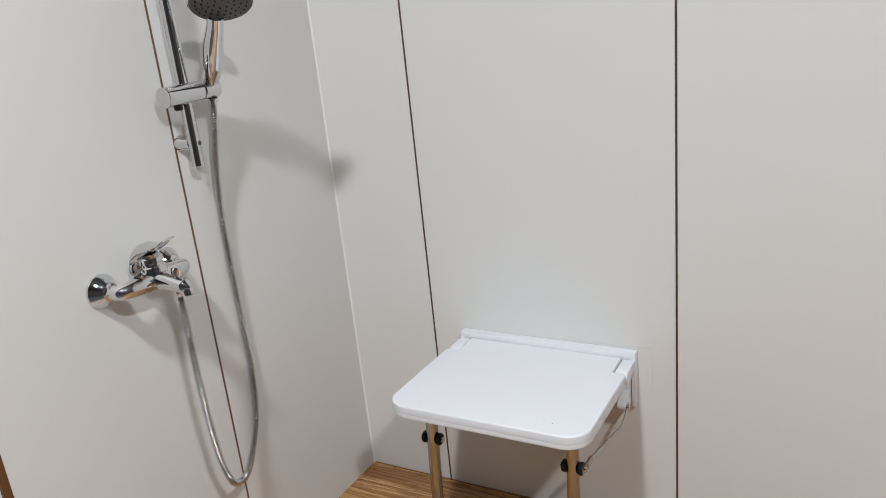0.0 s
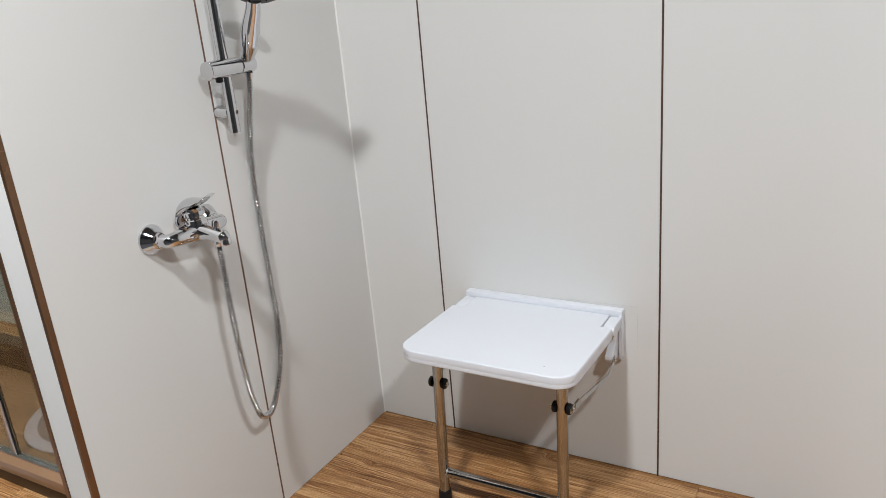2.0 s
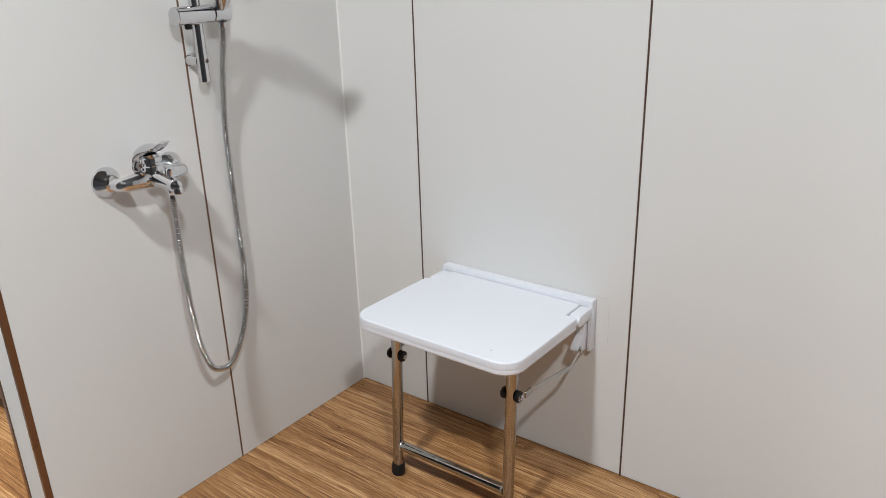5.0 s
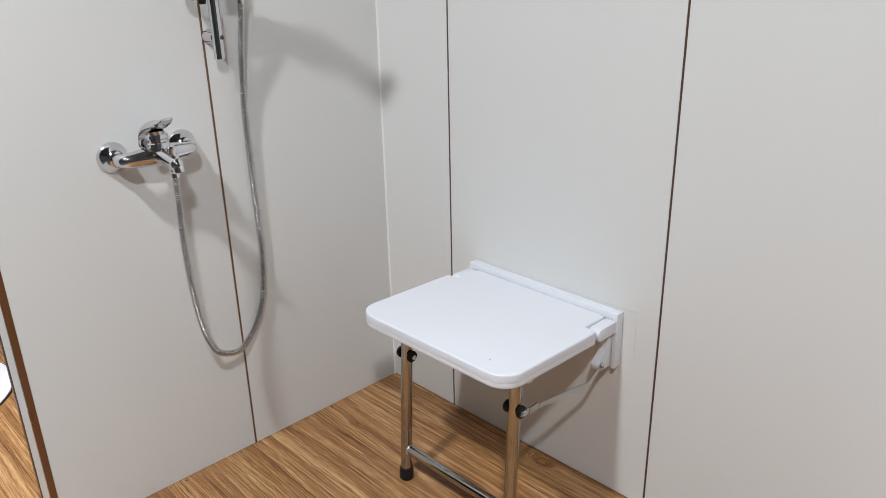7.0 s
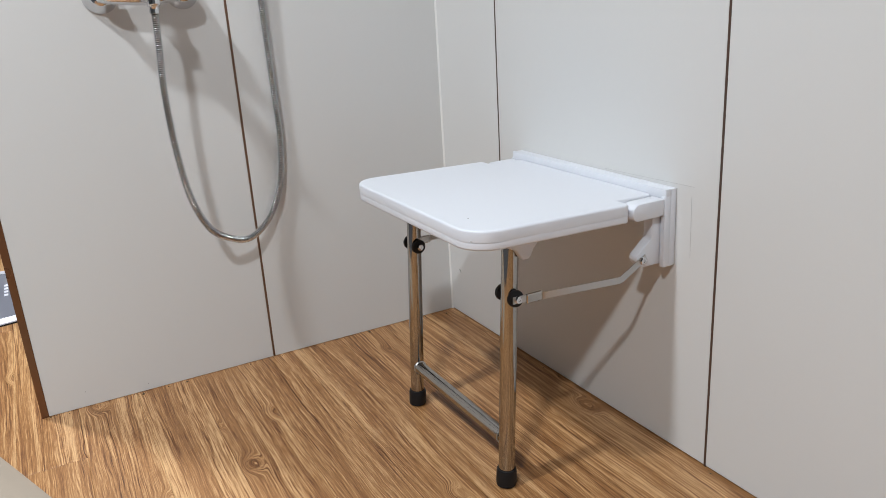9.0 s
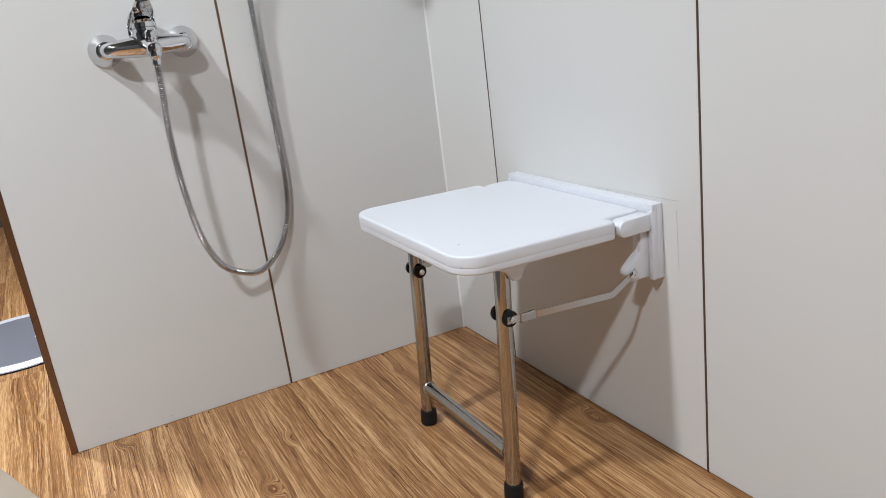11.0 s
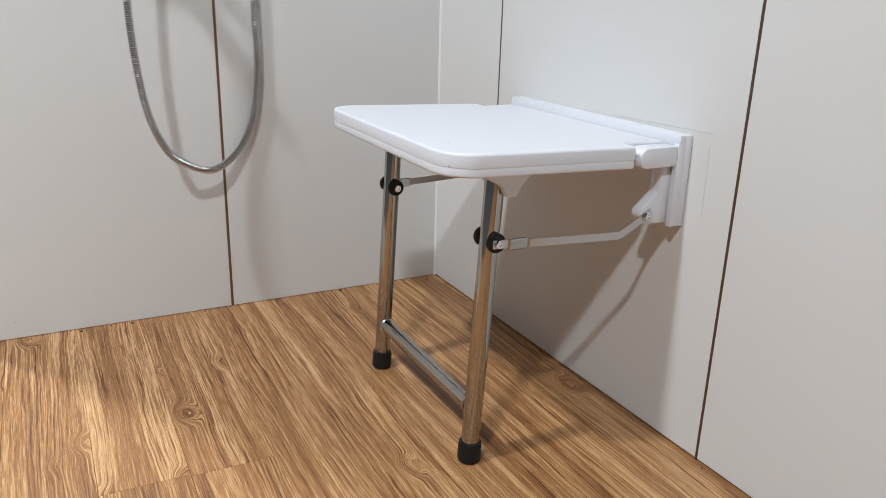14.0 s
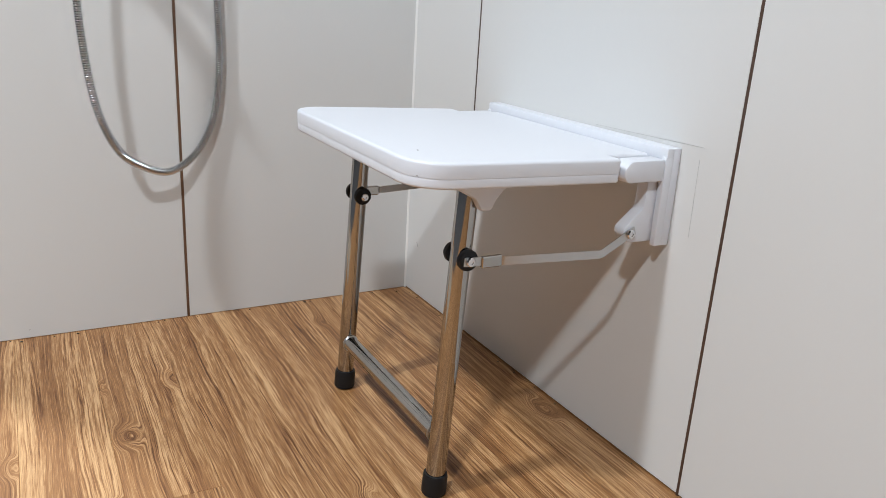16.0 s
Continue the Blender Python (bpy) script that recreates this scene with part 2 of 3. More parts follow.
def rod(a, b, r, edge=0.0, n=24, bm=None):
    d = (Vector(b) - Vector(a)).length
    if edge:
        return turned(a, Vector(b) - Vector(a), [(0, r - edge), (edge * 0.3, r - edge * 0.3), (edge, r), (edge + 0.0008, r), (d - edge - 0.0008, r), (d - edge, r), (d - edge * 0.3, r - edge * 0.3), (d, r - edge)], n, bm)
    return turned(a, Vector(b) - Vector(a), [(0, r), (d, r)], n, bm)


def prism(outline, axis, lo, hi, bevel=0.0, segments=2, bm=None):
    """An outline in the two other axes, pushed along axis from lo to hi."""
    own = bmesh.new()

    def at(p, h):
        return Vector({"x": (h, p[0], p[1]), "y": (p[0], h, p[1]), "z": (p[0], p[1], h)}[axis])
    a, b = [own.verts.new(at(p, lo)) for p in outline], [own.verts.new(at(p, hi)) for p in outline]
    own.faces.new(a), own.faces.new(list(reversed(b)))
    for k in range(len(outline)):
        own.faces.new((a[k], b[k], b[(k + 1) % len(b)], a[(k + 1) % len(a)]))
    bmesh.ops.recalc_face_normals(own, faces=own.faces)
    if bevel:
        soften(own, bevel, segments, 25)
    return joined(own, bm)


def rounded(points, radii, n=8):
    """An outline with rounded corners."""
    out, count = [], len(points)
    for k in range(count):
        p, a, b, r = Vector(points[k]), Vector(points[k - 1]), Vector(points[(k + 1) % count]), radii[k]
        if r <= 0:
            out.append(tuple(p))
            continue
        u, v = (a - p).normalized(), (b - p).normalized()
        half = u.angle(v) / 2
        c = p + (u + v).normalized() * (r / math.sin(half))
        s, e = p + u * (r / math.tan(half)) - c, p + v * (r / math.tan(half)) - c
        turn = s.angle_signed(e)
        for i in range(n + 1):
            t = -turn * i / n
            out.append((c.x + s.x * math.cos(t) - s.y * math.sin(t), c.y + s.x * math.sin(t) + s.y * math.cos(t)))
    return out


def cushioned(outline, z0, z1, r_top, r_low, inset=0.0, split=None):
    """A flat slab over an outline, its upper and lower edges rounded by r_top and r_low."""
    own, pts = bmesh.new(), [Vector(p) for p in outline]
    count = len(pts)
    way = []
    for k in range(count):
        a, c = (pts[k] - pts[k - 1]).normalized(), (pts[(k + 1) % count] - pts[k]).normalized()
        n = Vector((-a.y - c.y, a.x + c.x))
        way.append(n / max(n.length_squared / 2, 0.3))
    rings = [(r_low + 0.001, z0)]
    rings += [(r_low * (1 - math.sin(t)), z0 + r_low * (1 - math.cos(t))) for t in (0.0, 0.5, 1.05, 1.57)]
    rings += [(r_top * (1 - math.cos(t)), z1 - r_top * (1 - math.sin(t))) for t in (0.0, 0.5, 1.05, 1.57)]
    rings += [(r_top + 0.001, z1)]
    rows = [[own.verts.new((p.x + w.x * (d + inset), p.y + w.y * (d + inset), z)) for p, w in zip(pts, way)] for d, z in rings]
    for a, c in zip(rows, rows[1:]):
        for k in range(count):
            own.faces.new((a[k], a[(k + 1) % count], c[(k + 1) % count], c[k]))
    for ring in (rows[0], rows[-1]):
        if split:
            a, c = split
            own.faces.new(ring[a:c + 1]), own.faces.new(ring[c:] + ring[:a + 1])
        else:
            own.faces.new(ring)
    return own


def spline(points, steps):
    """A smooth run through the points, evenly stepped."""
    p = [Vector(q) for q in points]
    p = [p[0] * 2 - p[1]] + p + [p[-1] * 2 - p[-2]]
    fine = []
    for k in range(1, len(p) - 2):
        a, b, c, d = p[k - 1:k + 3]
        for i in range(40):
            t = i / 40
            fine.append(0.5 * (2 * b + (c - a) * t + (2 * a - 5 * b + 4 * c - d) * t * t + (3 * b - a - 3 * c + d) * t ** 3))
    fine.append(p[-2])
    far = [0.0]
    for a, b in zip(fine, fine[1:]):
        far.append(far[-1] + (b - a).length)
    out, k = [], 0
    for i in range(steps + 1):
        want = far[-1] * i / steps
        while k < len(far) - 2 and far[k + 1] < want:
            k += 1
        f = (want - far[k]) / max(far[k + 1] - far[k], 1e-9)
        out.append(fine[k].lerp(fine[k + 1], min(max(f, 0), 1)))
    return out


def swept(path, radius, n=12, bm=None):
    """A tube along path; radius(k) gives the radius at step k."""
    own, rings = bmesh.new(), []
    side = None
    for k, p in enumerate(path):
        w = (path[min(k + 1, len(path) - 1)] - path[max(k - 1, 0)]).normalized()
        side = (side - w * side.dot(w)).normalized() if side else frame_of(w)[0]
        up, r = w.cross(side), radius(k)
        rings.append([own.verts.new(p + (side * math.cos(2 * math.pi * i / n) + up * math.sin(2 * math.pi * i / n)) * r) for i in range(n)])
    for a, b in zip(rings, rings[1:]):
        for i in range(n):
            own.faces.new((a[i], a[(i + 1) % n], b[(i + 1) % n], b[i]))
    own.faces.new(rings[0]), own.faces.new(rings[-1])
    return joined(own, bm)


def ribbon(points, width, thick, normal_axis, bm=None):
    """A flat strap bent along points; its width stands along z, its thickness along normal_axis."""
    own, n = bmesh.new(), Vector(normal_axis)
    pts, rings = [Vector(p) for p in points], []
    for k, p in enumerate(pts):
        w = (pts[min(k + 1, len(pts) - 1)] - pts[max(k - 1, 0)]).normalized()
        side = w.cross(n).normalized()
        if side.z < 0:
            side = -side
        rings.append([own.verts.new(p + side * a * width / 2 + n * b * thick / 2) for a, b in ((1, 1), (1, -1), (-1, -1), (-1, 1))])
    for a, b in zip(rings, rings[1:]):
        for i in range(4):
            own.faces.new((a[i], a[(i + 1) % 4], b[(i + 1) % 4], b[i]))
    own.faces.new(rings[0]), own.faces.new(rings[-1])
    bmesh.ops.recalc_face_normals(own, faces=own.faces)
    return joined(own, bm)


# ---- the setting ----
HALL_X0, HALL_X1, HALL_Y0 = -2.8, 3.2, -4.2
TOP = 2.40
# unseen shell that closes the hall, dark to limit bounce light
ceiling = solo("ceiling", block(HALL_X0, HALL_X1, HALL_Y0, 0.1, CEIL, CEIL + 0.1), CEILING, "unseen hall ceiling with round downlights, kept dark to cut bounce", "ceiling", "structure")
for name, b in (("wall_west", (HALL_X0 - 0.1, HALL_X0, HALL_Y0 - 0.1, 0.2, 0, CEIL)), ("wall_east", (HALL_X1, HALL_X1 + 0.1, HALL_Y0 - 0.1, 0.2, 0, CEIL)),
                ("wall_south", (HALL_X0, HALL_X1, HALL_Y0 - 0.1, HALL_Y0, 0, CEIL)), ("wall_north", (HALL_X0, HALL_X1, 0.1, 0.2, 0, CEIL))):
    solo(name, block(*b), HALL, "plain unseen hall wall, kept dark to cut bounce", "wall", "structure")

# wall behind the seat: white panels with dark joints
THICK, GAP = 0.088, 0.0042
back = thing("wall_back", (1.4, 0.03, 0), "white laminate wall panels with thin dark joints", "wall", "", "structure")
part("backing", block(HALL_X0 + 0.01, HALL_X1 - 0.01, 0.012, 0.09, 0, TOP), HALL, back)
joints = [0.2355, 0.802, 1.378, 1.955, 2.53]
edges = [0.0] + joints + [HALL_X1 - 0.02]
for a, b in zip(edges, edges[1:]):
    part("panel", block(a + (GAP / 2 if a else 0), b - GAP / 2, 0.0, 0.011, 0.0028, TOP, 0.0007, 1), PANEL, back)
for x in joints:
    part("joint_strip", block(x - GAP / 2 + 0.0002, x + GAP / 2 - 0.0002, 0.0003, 0.0115, 0.0, TOP), DARK, back)
part("panel", block(HALL_X0 + 0.02, -THICK - 0.002, 0.0, 0.011, 0.0028, TOP, 0.0007, 1), PANEL, back)

# short wall that carries the shower
END = -0.9125
fin = thing("wall_shower", (-0.044, -0.46, 0), "white laminate shower wall edged with bronze trim", "wall", "", "structure")
GA = 0.0047
part("panel", block(-0.011, 0, -0.452 + GA / 2, -0.0005, 0.0006, TOP, 0.0007, 1), PANEL, fin)
part("panel", block(-0.011, 0, -0.9015, -0.452 - GA / 2, 0.0006, TOP, 0.0007, 1), PANEL, fin)
part("joint_strip", block(-0.0112, -0.0003, -0.452 - GA / 2 + 0.0002, -0.452 + GA / 2 - 0.0002, 0, TOP), JOINT, fin)
part("core", block(-0.0765, -0.0115, END + 0.004, -0.001, 0, TOP), HALL, fin)
part("end_panel", block(-0.076, -0.0075, END, END + 0.0035, 0, TOP, 0.0005, 1), PANEL, fin)
corner = [(-0.0072, END - 0.002), (0.001, END - 0.002), (0.001, -0.9017), (-0.0109, -0.9017), (-0.0109, -0.9075), (-0.0072, -0.9075)]
part("edge_trim", prism(corner, "z", 0, TOP, 0.0006, 1), BRONZE, fin, "brown bronze corner trim")
part("edge_trim", block(-THICK, -0.0765, END - 0.002, -0.902, 0, TOP, 0.0008, 1), BRONZE, fin, "brown bronze corner trim")
part("panel", block(-THICK, -0.0775, -0.9015, -0.001, 0, TOP, 0.0007, 1), PANEL, fin)
part("sealant_bead", prism([(0.0002, -0.0002), (0.0035, -0.0002), (0.0016, -0.0016), (0.0002, -0.0035)], "z", 0.0, TOP), SEALANT, fin)


# ---- downlights ----
def downlight(x, y):
    d = thing("downlight", (x, y, CEIL), "round white recessed ceiling downlight, switched on", "ceiling light", "hall downlights")
    part("trim_ring", turned((x, y, CEIL), (0, 0, -1), [(0, 0.105), (0.006, 0.103), (0.008, 0.088), (0.001, 0.086)]), PLASTIC, d)
    part("diffuser", turned((x, y, CEIL - 0.001), (0, 0, -1), [(0, 0.085), (0.003, 0.084)]), GLOW, d, "glowing diffuser")


for lx, ly, watts in LAMPS:
    downlight(lx, ly)


# ---- folding shower seat ----
def shower_seat():
    s = thing("folding_shower_seat", (0.52, -0.18, 0), "white plastic fold-down shower seat on two steel legs", "shower seat")
    x0, x1, top = 0.3170, 0.7230, 0.4272
    # wall plate with a raised rim and a bracket at either end
    a, b = x0 + 0.001, x1 - 0.001
    arch = [(a, 0.316), (a + 0.036, 0.316), (a + 0.036, 0.3965), (b - 0.036, 0.3965), (b - 0.036, 0.316), (b, 0.316), (b, 0.438), (a, 0.438)]
    plate = part("wall_plate", prism(arch, "y", -0.012, -0.0003, 0.0015, 2), PLASTIC, s)
    part("rim", block(x0 + 0.0005, x1 - 0.0005, -0.0225, -0.0115, 0.4205, 0.4385, 0.002), PLASTIC, plate)
    for a, b in ((x0, x0 + 0.009), (x1 - 0.009, x1)):
        part("rim", block(a, b, -0.0245, -0.0115, 0.3165, 0.428, 0.002), PLASTIC, plate)
    # board: wide in front, narrower between the hinge arms
    front, back_y, neck = -0.358, -0.0228, -0.0915
    outline = rounded([(x0, front), (x1, front), (x1, neck), (x1 - 0.0285, neck), (x1 - 0.0285, back_y), (x0 + 0.0285, back_y), (x0 + 0.0285, neck), (x0, neck)],
                      [0.046, 0.046, 0.0075, 0, 0.0075, 0.0075, 0, 0.0075])

    def raised(bm):
        # the board rises a little towards its front edge
        for v in bm.verts:
            v.co.z += 0.027 * (back_y - v.co.y)
        return bm
    board = part("seat_board", raised(cushioned(outline, top - 0.0172, top, 0.0035, 0.0003, 0.0, (27, 46))), PLASTIC, s)
    part("under_shell", raised(cushioned(outline, top - 0.0285, top - 0.0173, 0.0003, 0.003, 0.0004, (27, 46))), PLASTIC, board)
    for side in (0, 1):
        def sx(v):
            return v if side else x0 + x1 - v
        a, b = sorted((sx(x1 - 0.0265), sx(x1 - 0.0005)))
        arm = rounded([(-0.0245, top - 0.0285), (-0.084, top - 0.0285), (-0.0875, top - 0.002), (-0.0245, top - 0.002)], [0, 0.012, 0.014, 0])
        part("hinge_arm", prism(arm, "x", a, b, 0.003, 2), PLASTIC, s)
        a, b = sorted((sx(x1 - 0.028), sx(x1 - 0.010)))
        web = rounded([(-0.012, 0.320), (-0.058, 0.3215), (-0.0715, 0.337), (-0.040, 0.364), (-0.0385, 0.3995), (-0.012, 0.3995)], [0, 0.009, 0.009, 0.008, 0, 0])
        part("gusset", prism(web, "x", a, b, 0.002, 2), PLASTIC, s)
        # leg with its knobs and rubber foot
        lx = 0.6675 if side else 0.3645
        hi, lo = Vector((lx, -0.2635, 0.398)), Vector((lx, -0.2845, 0.004))
        leg = part("leg", rod(lo, hi, 0.0125, 0.001, 28), STEEL, s)
        cap = part("rubber_foot", turned((lx, -0.2847, 0.0), (lo.lerp(hi, 1) - lo), [(0.0005, 0.0128), (0.002, 0.0152), (0.006, 0.0160), (0.026, 0.0157), (0.0295, 0.0148), (0.0297, 0.0127)], 28), RUBBER, leg, "black rubber foot")
        ky, kz = -0.268, 0.3135
        for d in (-1, 1):
            part("knob", turned((lx + d * 0.0115, ky, kz), (d, 0, 0), [(0, 0.0095), (0.0015, 0.0125), (0.006, 0.0128), (0.0085, 0.0118), (0.0095, 0.0085)], 22), RUBBER, leg, "round black plastic knob")
            part("screw_head", turned((lx + d * 0.0227, ky, kz), (d, 0, 0), [(0, 0.0058), (0.0022, 0.0056), (0.0032, 0.0046), (0.0034, 0.0022), (0.0026, 0.002)], 16), CHROME, leg)
        lug = rounded([(-0.296, 0.4045), (-0.220, 0.4025), (-0.231, 0.3935), (-0.2395, 0.384), (-0.246, 0.3715), (-0.259, 0.3715), (-0.268, 0.386), (-0.285, 0.395)], [0, 0, 0.004, 0.006, 0.0055, 0.0055, 0.006, 0.004], 4)
        a, b = sorted((lx + 0.013, lx + 0.0235))
        part("leg_socket", prism(lug, "x", a, b, 0.0015, 1), PLASTIC, s)
        a, b = sorted((lx - 0.0235, lx - 0.013))
        part("leg_socket", prism(lug, "x", a, b, 0.0015, 1), PLASTIC, s)
        # folding stay: clip at the leg, flat strap, cranked end at the wall
        out = 1 if side else -1
        px = lx + out * 0.0218
        gx = sx(x1 - 0.0085)
        stay = part("stay", ribbon([(px, -0.276, 0.3135), (px, -0.2270, 0.3112), (px + out * 0.002, -0.2235, 0.3105), (gx, -0.103, 0.3122), (gx, -0.0975, 0.3135), (gx, -0.058, 0.3345), (gx, -0.051, 0.3375)], 0.0105, 0.0016, (1, 0, 0)), BRUSHED, s, "bent flat steel stay", 14)
        part("clip", block(px - 0.0032, px + 0.0032, -0.2535, -0.2262, 0.3042, 0.3178, 0.0012, 1), STEEL, stay)
        part("screw_head", turned((gx, -0.0585, 0.3335), (out, 0, 0), [(0, 0.0066), (0.003, 0.0062), (0.0045, 0.0048), (0.005, 0.002), (0.004, 0.0016)], 16), CHROME, stay)
    bar = part("crossbar", rod((0.3725, -0.2800, 0.079), (0.6595, -0.2800, 0.079), 0.0112, 0.0, 24), STEEL, s)
    for x, d in ((0.376, 1), (0.656, -1)):
        part("weld", turned((x, -0.2800, 0.079), (d, 0, 0), [(0, 0.0128), (0.0012, 0.0126), (0.003, 0.0113)], 20), BRUSHED, bar)
    part("drain_dot", turned((0.6535, -0.322, top + 0.0083), (0, 0, 1), [(0, 0.0011), (0.0004, 0.001)], 10), GRIT, board, "tiny dark speck")
    for x, a, z in ((0.560, 0.0, 0.0045), (0.640, 0.010, 0.0035), (0.700, 0.004, -0.002)):
        part("scuff", rod((x, front + 0.0006 if x < 0.67 else front + 0.0085, top + z - 0.004), (x + 0.006, front + 0.0006 if x < 0.67 else front + 0.0098, top + z - 0.0046), 0.0006, 0, 6), PENCIL, board, "small grey scuff on the edge")
    return s


shower_seat()


# ---- shower mixer ----
def mixer():
    yl, yr, z = -0.6710, -0.5300, 0.763
    mid = (yl + yr) / 2
    m = thing("shower_mixer", (0, mid, z), "chrome single-lever wall shower mixer", "mixer tap")
    for y in (yl, yr):
        esc = part("escutcheon", turned((0.0004, y, z), (1, 0, 0), [(0, 0.0298), (0.0025, 0.0300), (0.0045, 0.0290), (0.012, 0.0236), (0.019, 0.0185), (0.0235, 0.0160), (0.0245, 0.0140)], 40), CHROME, m)
        part("union_nut", turned((0.024, y, z), (1, 0, 0), [(0, 0.0120), (0.001, 0.0136), (0.008, 0.0136), (0.009, 0.0120)], 6), CHROME, esc)
    # the arms bend out of the wall and swell towards the valve
    elbow = [(0.030, 0.0), (0.040, 0.0008), (0.0475, 0.005), (0.0505, 0.013), (0.0510, 0.030), (0.0515, 0.052)]
    run = [(x, yl + d, z) for x, d in elbow] + [(0.052, mid, z)] + [(x, yr - d, z) for x, d in reversed(elbow)]
    part("body", swept(spline(run, 80), lambda k: 0.0122 + 0.0078 * math.cos((k - 40) / 40 * math.pi / 2) ** 1.6, 28), CHROME, m)
    part("valve_housing", turned((0.054, mid, z + 0.004), (-0.10, 0, 1), [(0, 0.0215), (0.010, 0.0225), (0.020, 0.0215), (0.0225, 0.0190), (0.026, 0.0188), (0.028, 0.0212), (0.036, 0.0208), (0.042, 0.015), (0.043, 0.004)], 32), CHROME, m)
    # hood of the lever, drawn out to a thin lip
    path = spline([(0.0235, mid, z + 0.026), (0.030, mid, z + 0.044), (0.046, mid, z + 0.0545), (0.068, mid, z + 0.060), (0.088, mid, z + 0.067), (0.106, mid, z + 0.0765)], 30)
    lever = bmesh.new()
    rows = []
    for k, p in enumerate(path):
        f = k / (len(path) - 1)
        w, h = 0.0258 * (1 - 0.52 * f ** 2), 0.0185 * (1 - f) ** 1.3 + 0.0022
        rows.append([lever.verts.new(p + Vector((0, math.cos(a) * w, math.sin(a) * h - (0.005 * math.cos(a) ** 2) * (1 - f)))) for a in [2 * math.pi * i / 20 for i in range(20)]])
    for a, b in zip(rows, rows[1:]):
        for i in range(20):
            lever.faces.new((a[i], a[(i + 1) % 20], b[(i + 1) % 20], b[i]))
    lever.faces.new(rows[0]), lever.faces.new(rows[-1])
    part("lever", soften(lever, 0.0012, 2, 60), CHROME, m, "flat chrome lever handle")

    def girth(k):
        return (0.0185 - 0.0060 * k / 24) * (1.0 if k < 21 else (0.94, 0.80, 0.55, 0.18)[k - 21])
    spout = swept(spline([(0.052, mid, z + 0.001), (0.080, mid, z), (0.105, mid, z - 0.004), (0.134, mid, z - 0.009)], 24), girth, 24)
    part("spout", spout, CHROME, m)
    part("aerator", turned((0.123, mid, z - 0.008), (0.16, 0, -1), [(0, 0.0100), (0.009, 0.0108), (0.0125, 0.0106), (0.0145, 0.009), (0.013, 0.008)], 24), CHROME, m)
    part("diverter_knob", turned((0.105, mid, z + 0.008), (0.15, 0, 1), [(0, 0.004), (0.006, 0.004), (0.007, 0.0085), (0.016, 0.0082), (0.019, 0.005)], 18), CHROME, m)
    part("hose_outlet", turned((0.102, mid + 0.002, z - 0.012), (0, 0, -1), [(0, 0.0090), (0.003, 0.0090), (0.004, 0.0104), (0.010, 0.0104), (0.0115, 0.0094), (0.0150, 0.0084), (0.0155, 0.0066)], 20), CHROME, m)


mixer()


# ---- slide rail, hand shower and hose ----
def slide_rail():
    x, y = 0.036, -0.4395
    r = thing("shower_slide_rail", (0, y, 0.92), "chrome vertical shower slide rail with adjustable holder", "shower rail")
    part("rail", rod((x, y, 0.924), (x, y, 1.62), 0.0112, 0.0012, 28), CHROME, r)
    for z in (0.966, 1.58):
        part("wall_mount", turned((0.0004, y, z), (1, 0, 0), [(0, 0.0145), (0.006, 0.0145), (0.010, 0.0125), (0.030, 0.0115)], 24), CHROME, r)
        part("screw_cap", turned((x + 0.0104, y + 0.0036, z), (0.945, 0.327, 0), [(0, 0.0044), (0.0014, 0.0040)], 14), DARK, r)
    hx = 0.045
    holder = part("holder", rod((hx, -0.497, 1.056), (hx, -0.412, 1.056), 0.0182, 0.0015, 32), CHROME, r)
    part("holder_cup", rod((hx + 0.002, -0.4105, 1.056), (hx + 0.002, -0.373, 1.056), 0.0172, 0.0015, 32), CHROME, holder)
    part("clamp_button", turned((hx + 0.001, -0.468, 1.040), (0, 0, -1), [(0, 0.0075), (0.008, 0.0075), (0.0095, 0.006)], 18), RUBBER, holder)
    part("collar", turned((hx + 0.006, -0.391, 1.068), (0.45, -0.15, 1), [(0, 0.0135), (0.006, 0.0130), (0.009, 0.0105)], 22), CHROME, holder)


slide_rail()


def hand_shower():
    base = Vector((0.0585, -0.3915, 1.070))
    h = thing("hand_shower", base, "chrome hand shower with grey perforated spray face", "shower head")
    path = spline([base, base + Vector((0.016, -0.007, 0.026)), base + Vector((0.036, -0.017, 0.060)), base + Vector((0.055, -0.024, 0.090)), base + Vector((0.066, -0.029, 0.110))], 30)
    radii = [0.0125, 0.0165, 0.0190, 0.0196, 0.0190, 0.0176, 0.0160, 0.0148, 0.0145]

    def radius(k):
        f = k / 30 * (len(radii) - 1)
        i = min(int(f), len(radii) - 2)
        return radii[i] + (radii[i + 1] - radii[i]) * (f - i)
    part("handle", swept(path, radius, 24), CHROME, h)
    centre, way = Vector((0.158, -0.436, 1.203)), Vector((0.36, -0.40, -0.84)).normalized()
    head = part("head", turned(centre - way * 0.026, way, [(0, 0.012), (0.003, 0.030), (0.010, 0.046), (0.018, 0.0535), (0.026, 0.0545), (0.029, 0.0525)], 48), CHROME, h)
    face = part("spray_face", turned(centre + way * 0.0025, way, [(0, 0.052), (0.0015, 0.0515), (0.0022, 0.049)], 48), NOZZLE, h, "dark grey spray face")
    u, v, w = frame_of(way)
    for ring, count in ((0.012, 6), (0.022, 12), (0.032, 18), (0.042, 24)):
        for k in range(count):
            a = 2 * math.pi * (k + ring * 20) / count
            at = centre + way * 0.0045 + (u * math.cos(a) + v * math.sin(a)) * ring
            part("nozzle", turned(at, way, [(0, 0.0017), (0.0016, 0.0013)], 8), RUBBER, face)


hand_shower()

